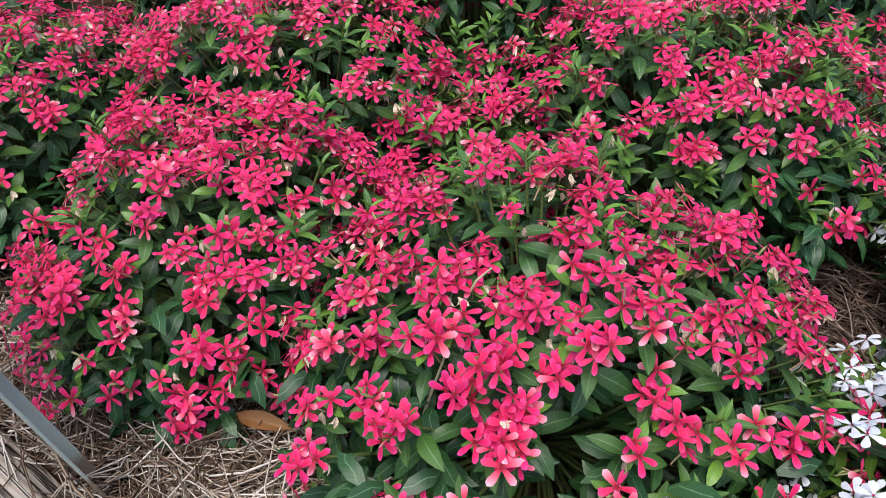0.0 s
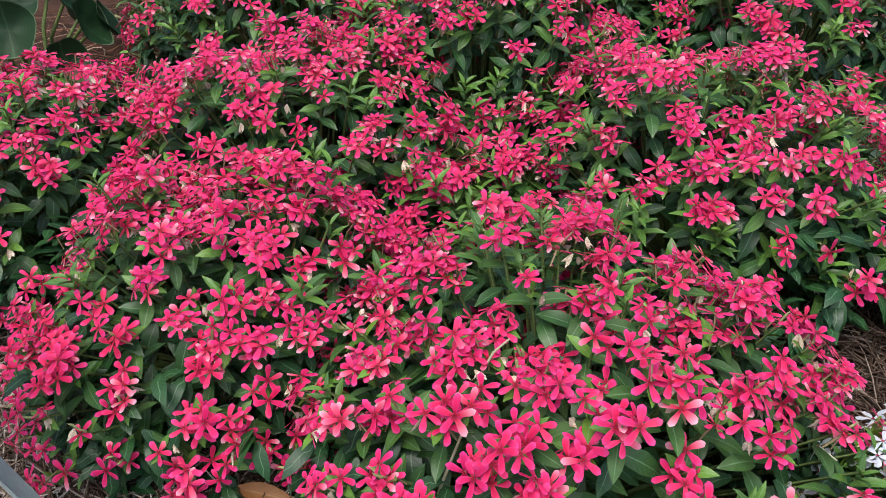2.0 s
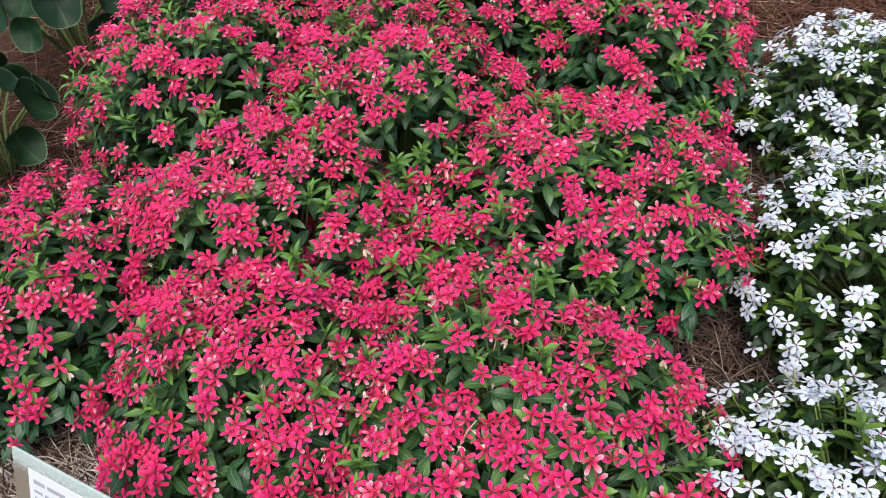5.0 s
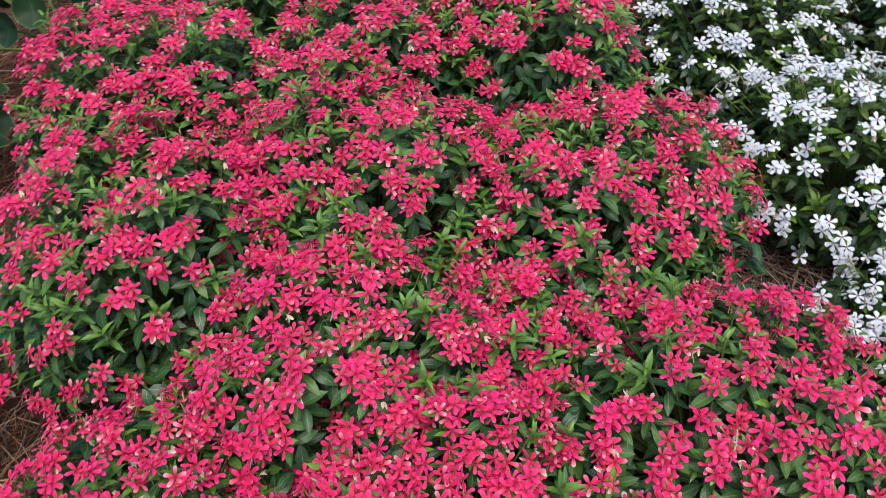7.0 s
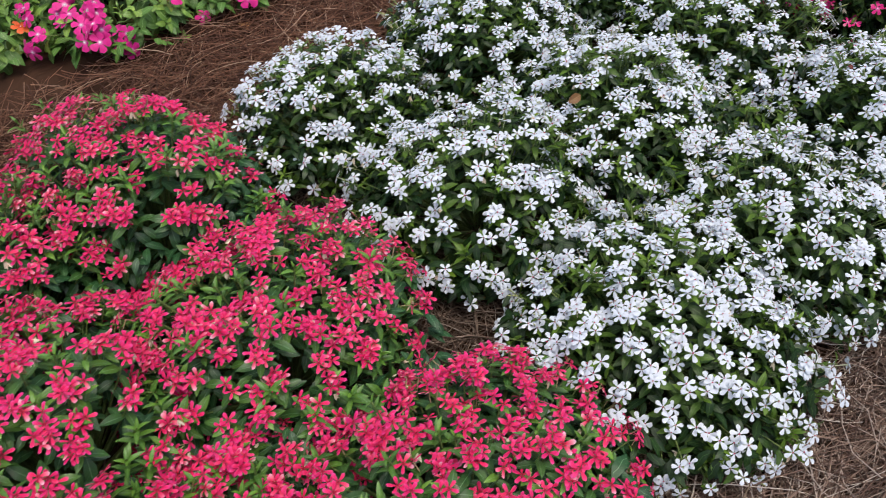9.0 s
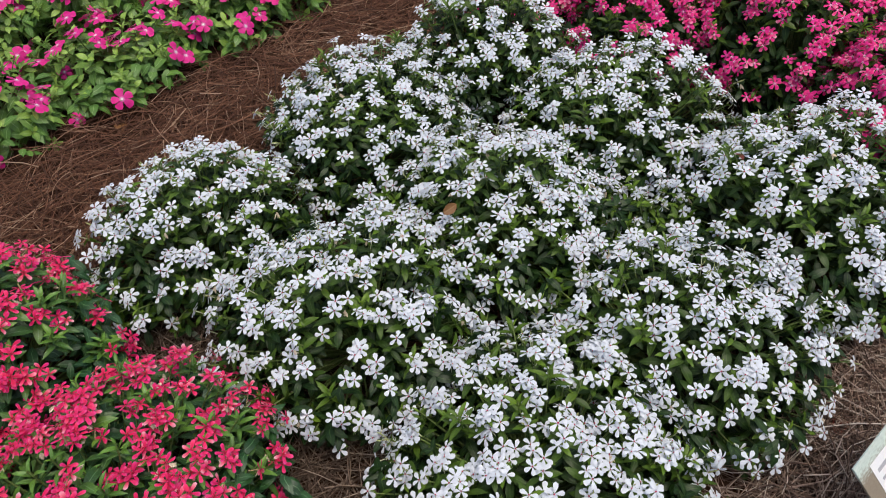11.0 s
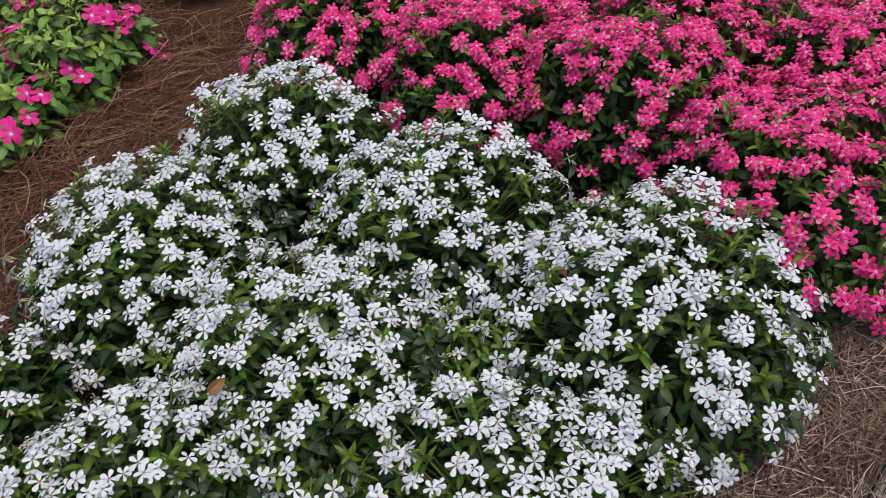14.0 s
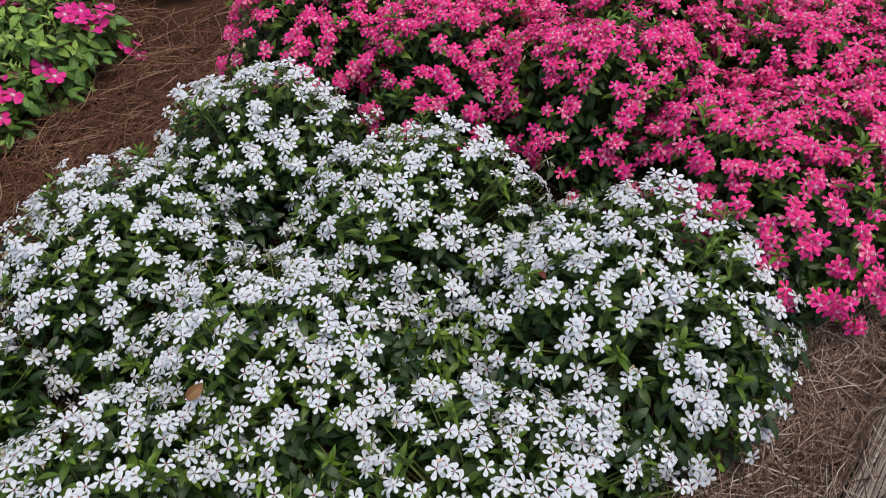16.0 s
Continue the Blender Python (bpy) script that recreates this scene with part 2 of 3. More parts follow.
def flower_geometry(size, width, shape, eye, rng, fine=True):
    """Five petals, a raised eye and a slender tube below: vertices, faces, coordinates, material slots."""
    verts, faces, uvs, mats = [], [], [], []
    rows = [0.0, 0.32, 0.62, 0.86, 1.0] if fine else [0.0, 0.5, 0.85, 1.0]
    cols = (-1, 0, 1) if fine else (-1, 1)
    lift, droop = rng.uniform(0.04, 0.20), rng.uniform(0.08, 0.34)
    for p in range(5):
        turn = 2 * math.pi * p / 5 + rng.uniform(-0.09, 0.09)
        length = size * rng.uniform(0.93, 1.05)
        w = length * width * rng.uniform(0.92, 1.08)
        twist = rng.uniform(0.06, 0.26)
        bowed = rng.uniform(0.14, 0.34)
        side = rng.uniform(-0.06, 0.06)
        c, s = math.cos(turn), math.sin(turn)
        base = len(verts)
        for t in rows:
            half = 0.5 * w * np.interp(t, PETAL_ROWS, PETAL_SHAPES[shape])
            z0 = lift * t * length - droop * t ** 2.4 * length
            for k in cols:
                x, y = 0.0012 + t * length, k * half + side * t * t * length
                z = z0 - bowed * half * abs(k) + k * twist * half + (0.0003 if p % 2 else 0.0)
                verts.append((x * c - y * s, x * s + y * c, z))
                uvs.append((t, 0.5 + 0.5 * k))
        wide = len(cols)
        for r in range(len(rows) - 1):
            for k in range(wide - 1):
                a = base + r * wide + k
                faces.append((a, a + 1, a + wide + 1, a + wide))
                mats.append(0)
    # the eye, a shallow five-sided cup edge
    base, ring = len(verts), 5
    for k in range(ring):
        a = 2 * math.pi * k / ring
        verts.append((size * eye * 0.13 * math.cos(a), size * eye * 0.13 * math.sin(a), 0.0011))
        uvs.append((0, 0.5))
    verts.append((0, 0, 0.0002))
    uvs.append((0, 0.5))
    for k in range(ring):
        faces.append((base + k, base + (k + 1) % ring, base + ring))
        mats.append(1)
    # the tube
    if fine:
        base = len(verts)
        for z, rr in ((0.0, 0.0012), (-0.016, 0.0007)):
            for k in range(3):
                a = 2 * math.pi * k / 3
                verts.append((rr * math.cos(a), rr * math.sin(a), z))
                uvs.append((0, 0.5))
        for k in range(3):
            a, b = base + k, base + (k + 1) % 3
            faces.append((a, b, b + 3, a + 3))
            mats.append(2)
    return np.array(verts), faces, np.array(uvs), mats


def leaf_geometry(length, width, fold, arch, rows=6, cols=(-1, -0.5, 0, 0.5, 1)):
    """An oblong leaf with a short stalk, folded along its midrib and arched down; it points along +x."""
    verts, uvs, faces = [], [], []
    for i in range(rows):
        t = i / (rows - 1)
        half = 0.5 * width * (0.09 + 0.95 * math.sin(math.pi * min(1, 0.05 + t * 0.95) ** 0.92) ** 0.9) if i < rows - 1 else 0.02 * width
        half *= 1.0 + 0.12 * (t - 0.4)
        ang = arch * t
        x = length * (math.sin(ang) / arch if abs(arch) > 0.01 else t)
        z = -length * ((1 - math.cos(ang)) / arch if abs(arch) > 0.01 else 0.0)
        for k in cols:
            verts.append((x, k * half, z + abs(k) ** 1.4 * half * fold))
            uvs.append((t, 0.5 + 0.5 * k))
    wide = len(cols)
    for i in range(rows - 1):
        for k in range(wide - 1):
            a = i * wide + k
            faces.append((a, a + wide, a + wide + 1, a + 1))
    return np.array(verts), faces, np.array(uvs)


def tube_geometry(points, radii, sides=4):
    verts, faces = [], []
    for i, p in enumerate(points):
        d = (points[min(i + 1, len(points) - 1)] - points[max(i - 1, 0)]).normalized()
        q = d.to_track_quat("Z", "Y").to_matrix()
        for k in range(sides):
            a = 2 * math.pi * k / sides
            verts.append(p + q @ Vector((math.cos(a), math.sin(a), 0)) * radii[i])
    for i in range(len(points) - 1):
        for k in range(sides):
            a, b = i * sides + k, i * sides + (k + 1) % sides
            faces.append((a, b, b + sides, a + sides))
    return np.array([tuple(v) for v in verts]), faces, np.zeros((len(verts), 2)) + 0.3


# shared pieces: a few flowers of each kind, leaves in three lengths, withered flowers, buds
rng0 = random.Random(4)
for key, k in KINDS.items():
    k["geo"] = [flower_geometry(k["size"] * s, k["width"], k["shape"], k["eye_size"], rng0) for s in (1.0, 0.93, 1.06, 0.98, 0.84, 1.02)]
    k["far"] = [flower_geometry(k["size"] * s, k["width"], k["shape"], k["eye_size"], rng0, False) for s in (1.0, 0.93, 1.06, 0.98, 0.84, 1.02)]
    k["meshes"] = [mesh_from("flower_" + key, v, f, [k["mat"], k["eye"], k["tube"]], m, uv) for v, f, uv, m in k["geo"]]
LEAF_SHAPES = [(0.035, 0.0138, 0.34, 0.55), (0.040, 0.0150, 0.26, 0.85), (0.030, 0.0118, 0.42, 0.35), (0.042, 0.0155, 0.30, 1.1)]
LEAF_FINE = [leaf_geometry(*s, 8) for s in LEAF_SHAPES]
LEAF_GEO = [leaf_geometry(*s, 5, (-1, 0, 1)) for s in LEAF_SHAPES]
LEAF_FAR = [leaf_geometry(*s, 4, (-1, 0, 1)) for s in LEAF_SHAPES]
LEAF_LOW = [leaf_geometry(*s, 4, (-1, 1)) for s in LEAF_SHAPES]
LEAF_MESH = {m.name: [mesh_from("vinca_leaf", v, f, [m], None, uv, np.full((len(v), 2), 0.35)) for v, f, uv in LEAF_FINE] for m in (mat_leaf, mat_leaf_olive)}


def spent_geometry(rng):
    """A withered flower: a drooping, crumpled twist of petals on its tube."""
    s = Soup()
    for i in range(3):
        a = rng.uniform(0, 6.3)
        d = Vector((math.cos(a) * 0.5, math.sin(a) * 0.5, -1)).normalized()
        v, f, uv = leaf_geometry(rng.uniform(0.008, 0.014), rng.uniform(0.003, 0.0052), 0.9, rng.uniform(-1.4, 1.6), 4, (-1, 0, 1))
        s.add(placed(v, d.to_track_quat("X", "Z").to_matrix().to_4x4() @ Matrix.Rotation(rng.uniform(0, 6), 4, "X")), f, uv, [0] * len(f))
    return s


SPENT = [spent_geometry(rng0) for _ in range(4)]
SPENT_MESH = [s.mesh("withered_flower", [mat_spent]) for s in SPENT]


def vinca(kind, label, category, group, u, v, radius, height, seed, leaf_parts=False, singles=300, sparse=1.0, dense=1.0):
    """One bushy plant: an Empty at its foot with stems, foliage, and its flowers one by one on the shoot tips."""
    k, rng = KINDS[kind], random.Random(seed)
    plant = new("vinca_plant")
    plant.matrix_basis = Matrix.Translation(plan(u, v)) @ Matrix.Rotation(radians(TURN), 4, "Z")
    tagged(plant, label, category, group)
    leaves, stems, mass = Soup(), Soup(), Soup()
    count, made, withered = int(k["shoots"] * dense * (radius / 0.22) ** 2), 0, 0
    ls, lw = k["leaf"]
    order = list(range(count))
    rng.shuffle(order)
    lump = [rng.uniform(0, 6.28) for _ in range(4)]
    skirt = int(count * 0.42)
    for i in order + [-1 - j for j in range(skirt)]:
        if i >= 0:
            rho = math.sqrt((i + 0.5) / count) * rng.uniform(0.94, 1.04)
            phi = i * 2.39996 + rng.uniform(-0.25, 0.25)
            fall = 1.0 - k["dome"][0] * rho ** k["dome"][1]
            lean = 0.16 + 0.62 * rho ** 2.6
        else:
            rho, phi = rng.uniform(0.97, 1.06), 6.283 * (-i + rng.uniform(-0.4, 0.4)) / skirt * 2
            fall = rng.uniform(0.22, 0.60)
            lean = rng.uniform(0.75, 1.25)
        wob = 1.0 + 0.08 * math.sin(2 * phi + lump[0]) + 0.06 * math.sin(3 * phi + lump[1])
        x, y = radius * wob * rho * math.cos(phi), radius * wob * rho * math.sin(phi)
        z = height * fall * (1.0 + 0.07 * math.sin(phi * 2 + lump[2] + rho * 5)) + rng.uniform(-0.026, 0.016)
        axis = Vector((math.cos(phi) * math.sin(lean), math.sin(phi) * math.sin(lean), math.cos(lean)))
        axis = (axis + Vector([rng.uniform(-0.18, 0.18) for _ in range(3)])).normalized()
        fresh = i >= 0 and rng.random() < k["fresh"] * (2.0 if kind == "red" and v > 0.5 else 1.0)
        if fresh:
            axis = (axis + Vector((0, 0, 1.2))).normalized()
        tip = Vector((x, y, z - 0.012 + (rng.uniform(0.012, 0.034) if fresh else 0.0)))
        # stem from the foot to the tip
        foot = Vector((x * 0.16, y * 0.16, 0.0))
        mid = foot.lerp(tip, 0.6) * 0.98 - axis * 0.01
        sv, sf, suv = tube_geometry([foot, mid, tip], [0.0026, 0.0020, 0.0013], 3)
        stems.add(sv, sf, suv, [0] * len(sf))
        # pairs of leaves, each pair turned a right angle from the last
        spin = rng.uniform(0, 6.28)
        pairs = 5 if rho < 0.75 else 6
        for j in range(pairs):
            down = 0.004 + (0.0085 if fresh else 0.0135) * j + rng.uniform(-0.003, 0.003)
            for side in (0, 1):
                if j > 1 and rng.random() < 0.12:
                    continue
                a = spin + j * 1.571 + side * 3.1416 + rng.uniform(-0.3, 0.3)
                rise = (0.75, 0.45, 0.2, 0.0, -0.15, -0.3, -0.4)[j] + rng.uniform(-0.25, 0.25)
                size = (0.62, 0.85, 1.0, 1.05, 1.0, 0.95, 0.9)[j] * rng.uniform(0.82, 1.12) * (1.0 if i >= 0 else 0.84)
                m = Matrix.Translation(tip - axis * down) @ frame_along(axis, a) @ Matrix.Rotation(-rise, 4, "Y") @ Matrix.Rotation(rng.uniform(-0.35, 0.35), 4, "X") @ Matrix.Diagonal((size * ls, size * ls * lw, size * ls, 1))
                if fresh:
                    m = Matrix.Translation(tip - axis * down) @ frame_along(axis, a) @ Matrix.Rotation(-1.02 + 0.09 * j + rng.uniform(-0.15, 0.15), 4, "Y") @ Matrix.Diagonal((size * 0.80, size * 0.52, size * 0.8, 1))
                shape = rng.randrange(4)
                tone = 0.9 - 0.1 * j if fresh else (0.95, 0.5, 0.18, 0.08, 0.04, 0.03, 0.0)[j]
                if leaf_parts and j == 1:
                    part("leaf", LEAF_MESH["vinca_leaf" if kind == "red" else "olive_vinca_leaf"][shape], plant, m)
                else:
                    lv, lf, luv = (LEAF_GEO if singles and j < 3 else LEAF_FAR)[shape]
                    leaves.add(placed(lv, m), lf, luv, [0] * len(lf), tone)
        if fresh or rng.random() > sparse * (1.0 if i >= 0 else 0.85):
            continue
        # the flowers of this tip
        many = rng.randint(*k["cluster"])
        if rho > 0.85:
            many = max(1, many - 1)
        around = rng.uniform(0, 6.28)
        gap = k["size"] * (0.62 if kind != "magenta" else 0.75)
        for j in range(many):
            a = around + 6.283 * j / max(many, 1)
            reach = 0.0 if many == 1 else gap * rng.uniform(0.85, 1.35) * (1.0 if many > 2 else 0.7)
            spot = tip + frame_along(axis) @ Vector((math.cos(a) * reach, math.sin(a) * reach, 0.013 + rng.uniform(-0.010, 0.009)))
            face = (axis * 0.75 + Vector((0, 0, 0.25)) + (spot - tip).normalized() * 0.34 + Vector([rng.uniform(-1, 1) * k["jitter"] for _ in range(3)])).normalized()
            m = Matrix.Translation(spot) @ frame_along(face, rng.uniform(0, 6.28)) @ Matrix.Scale(rng.uniform(0.88, 1.08), 4)
            which = rng.randrange(len(k["meshes"]))
            if made >= singles:
                fv, ff, fuv, fm = k["geo" if singles else "far"][which]
                mass.add(placed(fv, m), ff, fuv, fm)
            else:
                part("flower", k["meshes"][which], plant, m)
                made += 1
        # now and then a withered flower hangs below
        if rng.random() < (0.70 if kind == "red" else 0.5 if kind == "pink" else 0.10):
            spot = tip + Vector((rng.uniform(-0.016, 0.016), rng.uniform(-0.016, 0.016), rng.uniform(0.0, 0.012)))
            m = Matrix.Translation(spot) @ Matrix.Rotation(rng.uniform(0, 6), 4, "Z") @ Matrix.Rotation(rng.uniform(-0.7, 0.7), 4, "X")
            which = rng.randrange(4)
            if withered < 36 and singles:
                part("withered_flower", SPENT_MESH[which], plant, m)
                withered += 1
            else:
                old = SPENT[which]
                mass.add(placed(np.vstack(old.v), m), old.f, np.vstack(old.uv), [3] * len(old.f))
        # buds: slim twisted points standing over the tip
        for j in range(rng.choice((0, 0, 1, 2))):
            top = tip + axis * rng.uniform(0.008, 0.016) + Vector([rng.uniform(-0.006, 0.006) for _ in range(3)])
            bv, bf, buv = tube_geometry([tip, top, top + axis * 0.005], [0.0007, 0.0014, 0.0002], 3)
            stems.add(bv, bf, buv, [1] * len(bf))
    # the lower, inner leaves that close the bush down to the mulch, their colour darkened for the shade in there
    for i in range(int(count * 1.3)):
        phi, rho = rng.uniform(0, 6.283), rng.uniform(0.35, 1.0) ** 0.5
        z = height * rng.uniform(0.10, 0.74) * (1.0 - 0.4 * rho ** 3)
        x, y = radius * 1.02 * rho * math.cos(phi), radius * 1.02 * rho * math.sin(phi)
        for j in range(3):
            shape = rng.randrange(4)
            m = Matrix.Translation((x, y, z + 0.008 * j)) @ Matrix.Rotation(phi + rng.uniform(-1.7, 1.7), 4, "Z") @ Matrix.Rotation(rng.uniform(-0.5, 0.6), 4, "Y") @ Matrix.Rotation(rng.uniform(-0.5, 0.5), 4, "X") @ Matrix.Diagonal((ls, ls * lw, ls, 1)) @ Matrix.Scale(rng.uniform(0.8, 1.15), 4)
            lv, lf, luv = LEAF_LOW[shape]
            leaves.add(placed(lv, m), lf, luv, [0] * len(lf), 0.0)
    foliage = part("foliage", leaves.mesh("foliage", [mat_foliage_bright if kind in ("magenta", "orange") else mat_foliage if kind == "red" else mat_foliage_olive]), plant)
    foliage["kind"] = "stuff"
    part("branching_stem", stems.mesh("branching_stem", [mat_stem, mat_bud]), plant)["kind"] = "stuff"
    if mass.n:
        part("blossom", mass.mesh("blossom", [k["mat_far"], k["eye"], k["tube"], mat_spent]), plant)["kind"] = "stuff"
    return plant


# ---- the ground: one sheet, the raised bed and the lower path before it, out to the horizon ----
m_ground, n, l, b = material("brown_mulch", 0.9, 0.15)
big, fine = noise_tex(n, l, 6.0, 5.0), noise_tex(n, l, 140.0, 6.0)
c = mixed(n, l, "MULTIPLY", 0.8, ramp(n, l, big, [(0.3, (0.045, 0.023, 0.014)), (0.7, (0.085, 0.045, 0.027))]), ramp(n, l, fine, [(0.3, (0.35, 0.33, 0.32)), (0.7, (1.1, 1.0, 0.95))]))
l.new(c, b.inputs["Base Color"])
bump(n, l, b, fine, 0.9, 0.012)


def spread(near, far, step, limit):
    """Positions: even steps near by, growing out to the limit."""
    out, at, gap = [], near, step
    while at < far:
        out.append(at)
        at += step
    gap = step
    while at < limit:
        out.append(at)
        at += gap
        gap *= 1.7
    low, gap, at = [], step * 1.7, near - step
    while at > -limit:
        low.append(at)
        at -= gap
        gap *= 1.7
    return sorted(low + out + [limit, -limit])


us = spread(-1.6, 3.6, 0.05, 900.0)
vs = sorted(spread(-0.5, 2.6, 0.05, 900.0) + [-0.0501, -0.0499])
verts = []
for vv in vs:
    for uu in us:
        p = plan(uu, vv)
        rough = 0.008 * noise.noise(Vector((uu * 7, vv * 7, 0))) + 0.004 * noise.noise(Vector((uu * 23, vv * 23, 3))) if -2 < uu < 4 and vv < 3 else 0.0
        verts.append((p.x, p.y, p.z + rough - 0.006))
nu = len(us)
faces = [(j * nu + i, j * nu + i + 1, (j + 1) * nu + i + 1, (j + 1) * nu + i) for j in range(len(vs) - 1) for i in range(nu - 1)]
ground = new("ground", mesh_from("ground", verts, faces, [m_ground]))
tagged(ground, "brown pine-straw mulched soil of a raised flower bed", "ground", "", "structure")

# ---- the timber edging ----
m_wood, n, l, b = material("weathered_timber", 0.85, 0.2)
co = n.new("ShaderNodeTexCoord")
mp = n.new("ShaderNodeMapping")
mp.inputs["Scale"].default_value = (6.0, 190.0, 190.0)
l.new(co.outputs["Object"], mp.inputs["Vector"])
warp = n.new("ShaderNodeTexNoise")
warp.inputs["Scale"].default_value, warp.inputs["Detail"].default_value = 5.0, 3.0
l.new(co.outputs["Object"], warp.inputs["Vector"])
bent = n.new("ShaderNodeVectorMath")
bent.operation = "MULTIPLY_ADD"
bent.inputs[1].default_value = (0.0, 2.0, 2.0)
l.new(warp.outputs["Color"], bent.inputs[0])
l.new(mp.outputs[0], bent.inputs[2])
grain = noise_tex(n, l, 1.0, 6.0, bent.outputs[0])
checks = None
for wide in ((1.4, 62.0, 62.0), (3.0, 150.0, 150.0)):
    mw = n.new("ShaderNodeMapping")
    mw.inputs["Scale"].default_value = wide
    l.new(co.outputs["Object"], mw.inputs["Vector"])
    line = math_node(n, l, "ABSOLUTE", math_node(n, l, "SUBTRACT", noise_tex(n, l, 1.0, 1.5, mw.outputs[0]), 0.5))
    line = ramp(n, l, line, [(0.004, (0, 0, 0)), (0.022, (1, 1, 1))])
    checks = line if checks is None else math_node(n, l, "MULTIPLY", checks, line)
mp2 = n.new("ShaderNodeMapping")
mp2.inputs["Scale"].default_value = (2.0, 14.0, 14.0)
l.new(co.outputs["Object"], mp2.inputs["Vector"])
band = noise_tex(n, l, 2.0, 4.0, mp2.outputs[0])
c = ramp(n, l, grain, [(0.32, (0.12, 0.098, 0.085)), (0.43, (0.22, 0.188, 0.163)), (0.56, (0.31, 0.272, 0.242)), (0.72, (0.46, 0.415, 0.38))])
c = mixed(n, l, "MIX", checks, (0.020, 0.015, 0.012), c)
c = mixed(n, l, "MULTIPLY", 0.7, c, ramp(n, l, band, [(0.3, (0.55, 0.52, 0.48)), (0.7, (1.05, 1.0, 0.95))]))
l.new(c, b.inputs["Base Color"])
bump(n, l, b, math_node(n, l, "ADD", checks, math_node(n, l, "MULTIPLY", grain, 0.6)), 1.0, 0.004)

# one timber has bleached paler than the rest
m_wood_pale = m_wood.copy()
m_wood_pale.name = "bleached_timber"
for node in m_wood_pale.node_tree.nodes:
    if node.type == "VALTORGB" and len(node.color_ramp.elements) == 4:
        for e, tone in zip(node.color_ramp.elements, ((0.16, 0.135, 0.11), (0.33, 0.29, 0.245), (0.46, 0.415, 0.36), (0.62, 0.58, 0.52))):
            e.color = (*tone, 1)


def timber(u0, u1, v0, v1, top, deep, seed, wood=m_wood, label="weathered grey-brown cracked landscape timber edging the flower bed"):
    """A squared landscape timber with worn corners and long drying cracks along the grain."""
    rng = random.Random(seed)
    prof = []
    w, rr = v1 - v0, 0.014
    across = 56
    for i in range(across + 1):
        prof.append((v0 + w * i / across, 0.0))
    verts, faces = [], []
    long = 220
    for j in range(long + 1):
        uu = u0 + (u1 - u0) * j / long
        ring = [(v0, -deep)] + prof + [(v1, -deep)]
        for i, (vv, zz) in enumerate(ring):
            if 0 < i < len(ring) - 1:
                edge = min(vv - v0, v1 - vv)
                zz = -rr * (1 - min(1, edge / rr)) ** 2
                g = noise.noise(Vector((uu * 1.1 + seed, vv * 52 + 1.4 * noise.noise(Vector((uu * 4, vv * 9, 5))), 0)))
                zz -= 0.040 * (g - 0.20) if g > 0.20 else 0.0
                zz += 0.0022 * noise.noise(Vector((uu * 3, vv * 40, 7))) + 0.003 * noise.noise(Vector((uu * 2, vv * 6, 2)))
            verts.append((uu - u0, vv, zz))
    m = len(prof) + 2
    for j in range(long):
        for i in range(m):
            a, bb = j * m + i, j * m + (i + 1) % m
            faces.append((a, a + m, bb + m, bb))
    faces.append(tuple(range(m)))
    faces.append(tuple(long * m + i for i in reversed(range(m))))
    ob = new("edging_timber", mesh_from("edging_timber", verts, faces, [wood]))
    p = ORIGIN + ALONG * u0
    ob.matrix_basis = Matrix.Translation((p.x, p.y, top)) @ Matrix.Rotation(radians(TURN), 4, "Z")
    return tagged(ob, label, "timber", "edging timbers")


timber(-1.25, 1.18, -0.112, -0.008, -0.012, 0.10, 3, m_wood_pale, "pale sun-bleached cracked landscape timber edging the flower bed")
timber(1.186, 3.6, -0.110, -0.006, -0.014, 0.10, 8)
timber(-0.6, 1.9, -0.114, -0.010, -0.116, 0.135, 5)
timber(1.906, 3.6, -0.114, -0.010, -0.116, 0.135, 6)
timber(-1.7, -0.606, -0.114, -0.010, -0.116, 0.135, 9)

# ---- the plants ----
RED = "bushy vinca plant covered in small narrow-petalled coral-red flowers"
WHITE = "rounded vinca plant covered in small white flowers with crimson eyes"
PINK = "tall bushy vinca plant covered in hot pink flowers with pale eyes"
PURPLE = "vinca plant with small purple-pink narrow-petalled flowers beyond the mulch"
MAGENTA = "low vinca plant with large magenta flowers and bright green leaves"
ORANGE = "low leafy vinca plant with a few orange-red flowers"
seed = 10
for i, (u, v, r, h) in enumerate([(0.277, 0.315, 0.234, 0.235), (-0.085, 0.262, 0.198, 0.222), (-0.190, 0.475, 0.210, 0.262), (-0.466, 0.245, 0.215, 0.250),
                                  (0.220, 0.710, 0.238, 0.245), (-0.135, 0.760, 0.225, 0.300), (-0.475, 0.720, 0.240, 0.305),
                                  (0.185, 1.105, 0.210, 0.295), (-0.110, 1.060, 0.225, 0.285), (-0.500, 1.050, 0.240, 0.290), (-0.27, 1.36, 0.20, 0.27), (0.045, 0.505, 0.125, 0.165)]):
    vinca("red", RED, "flowering plant", "red vinca plot", u, v, r, h, seed + i, leaf_parts=v < 0.4 and u > -0.2, dense=1.4 if r < 0.15 else 1.22 if r < 0.2 and v < 0.4 else 1.0, singles=0 if v > 1 and u < 0 or u < -0.4 and v > 0.5 else 225)
seed = 40
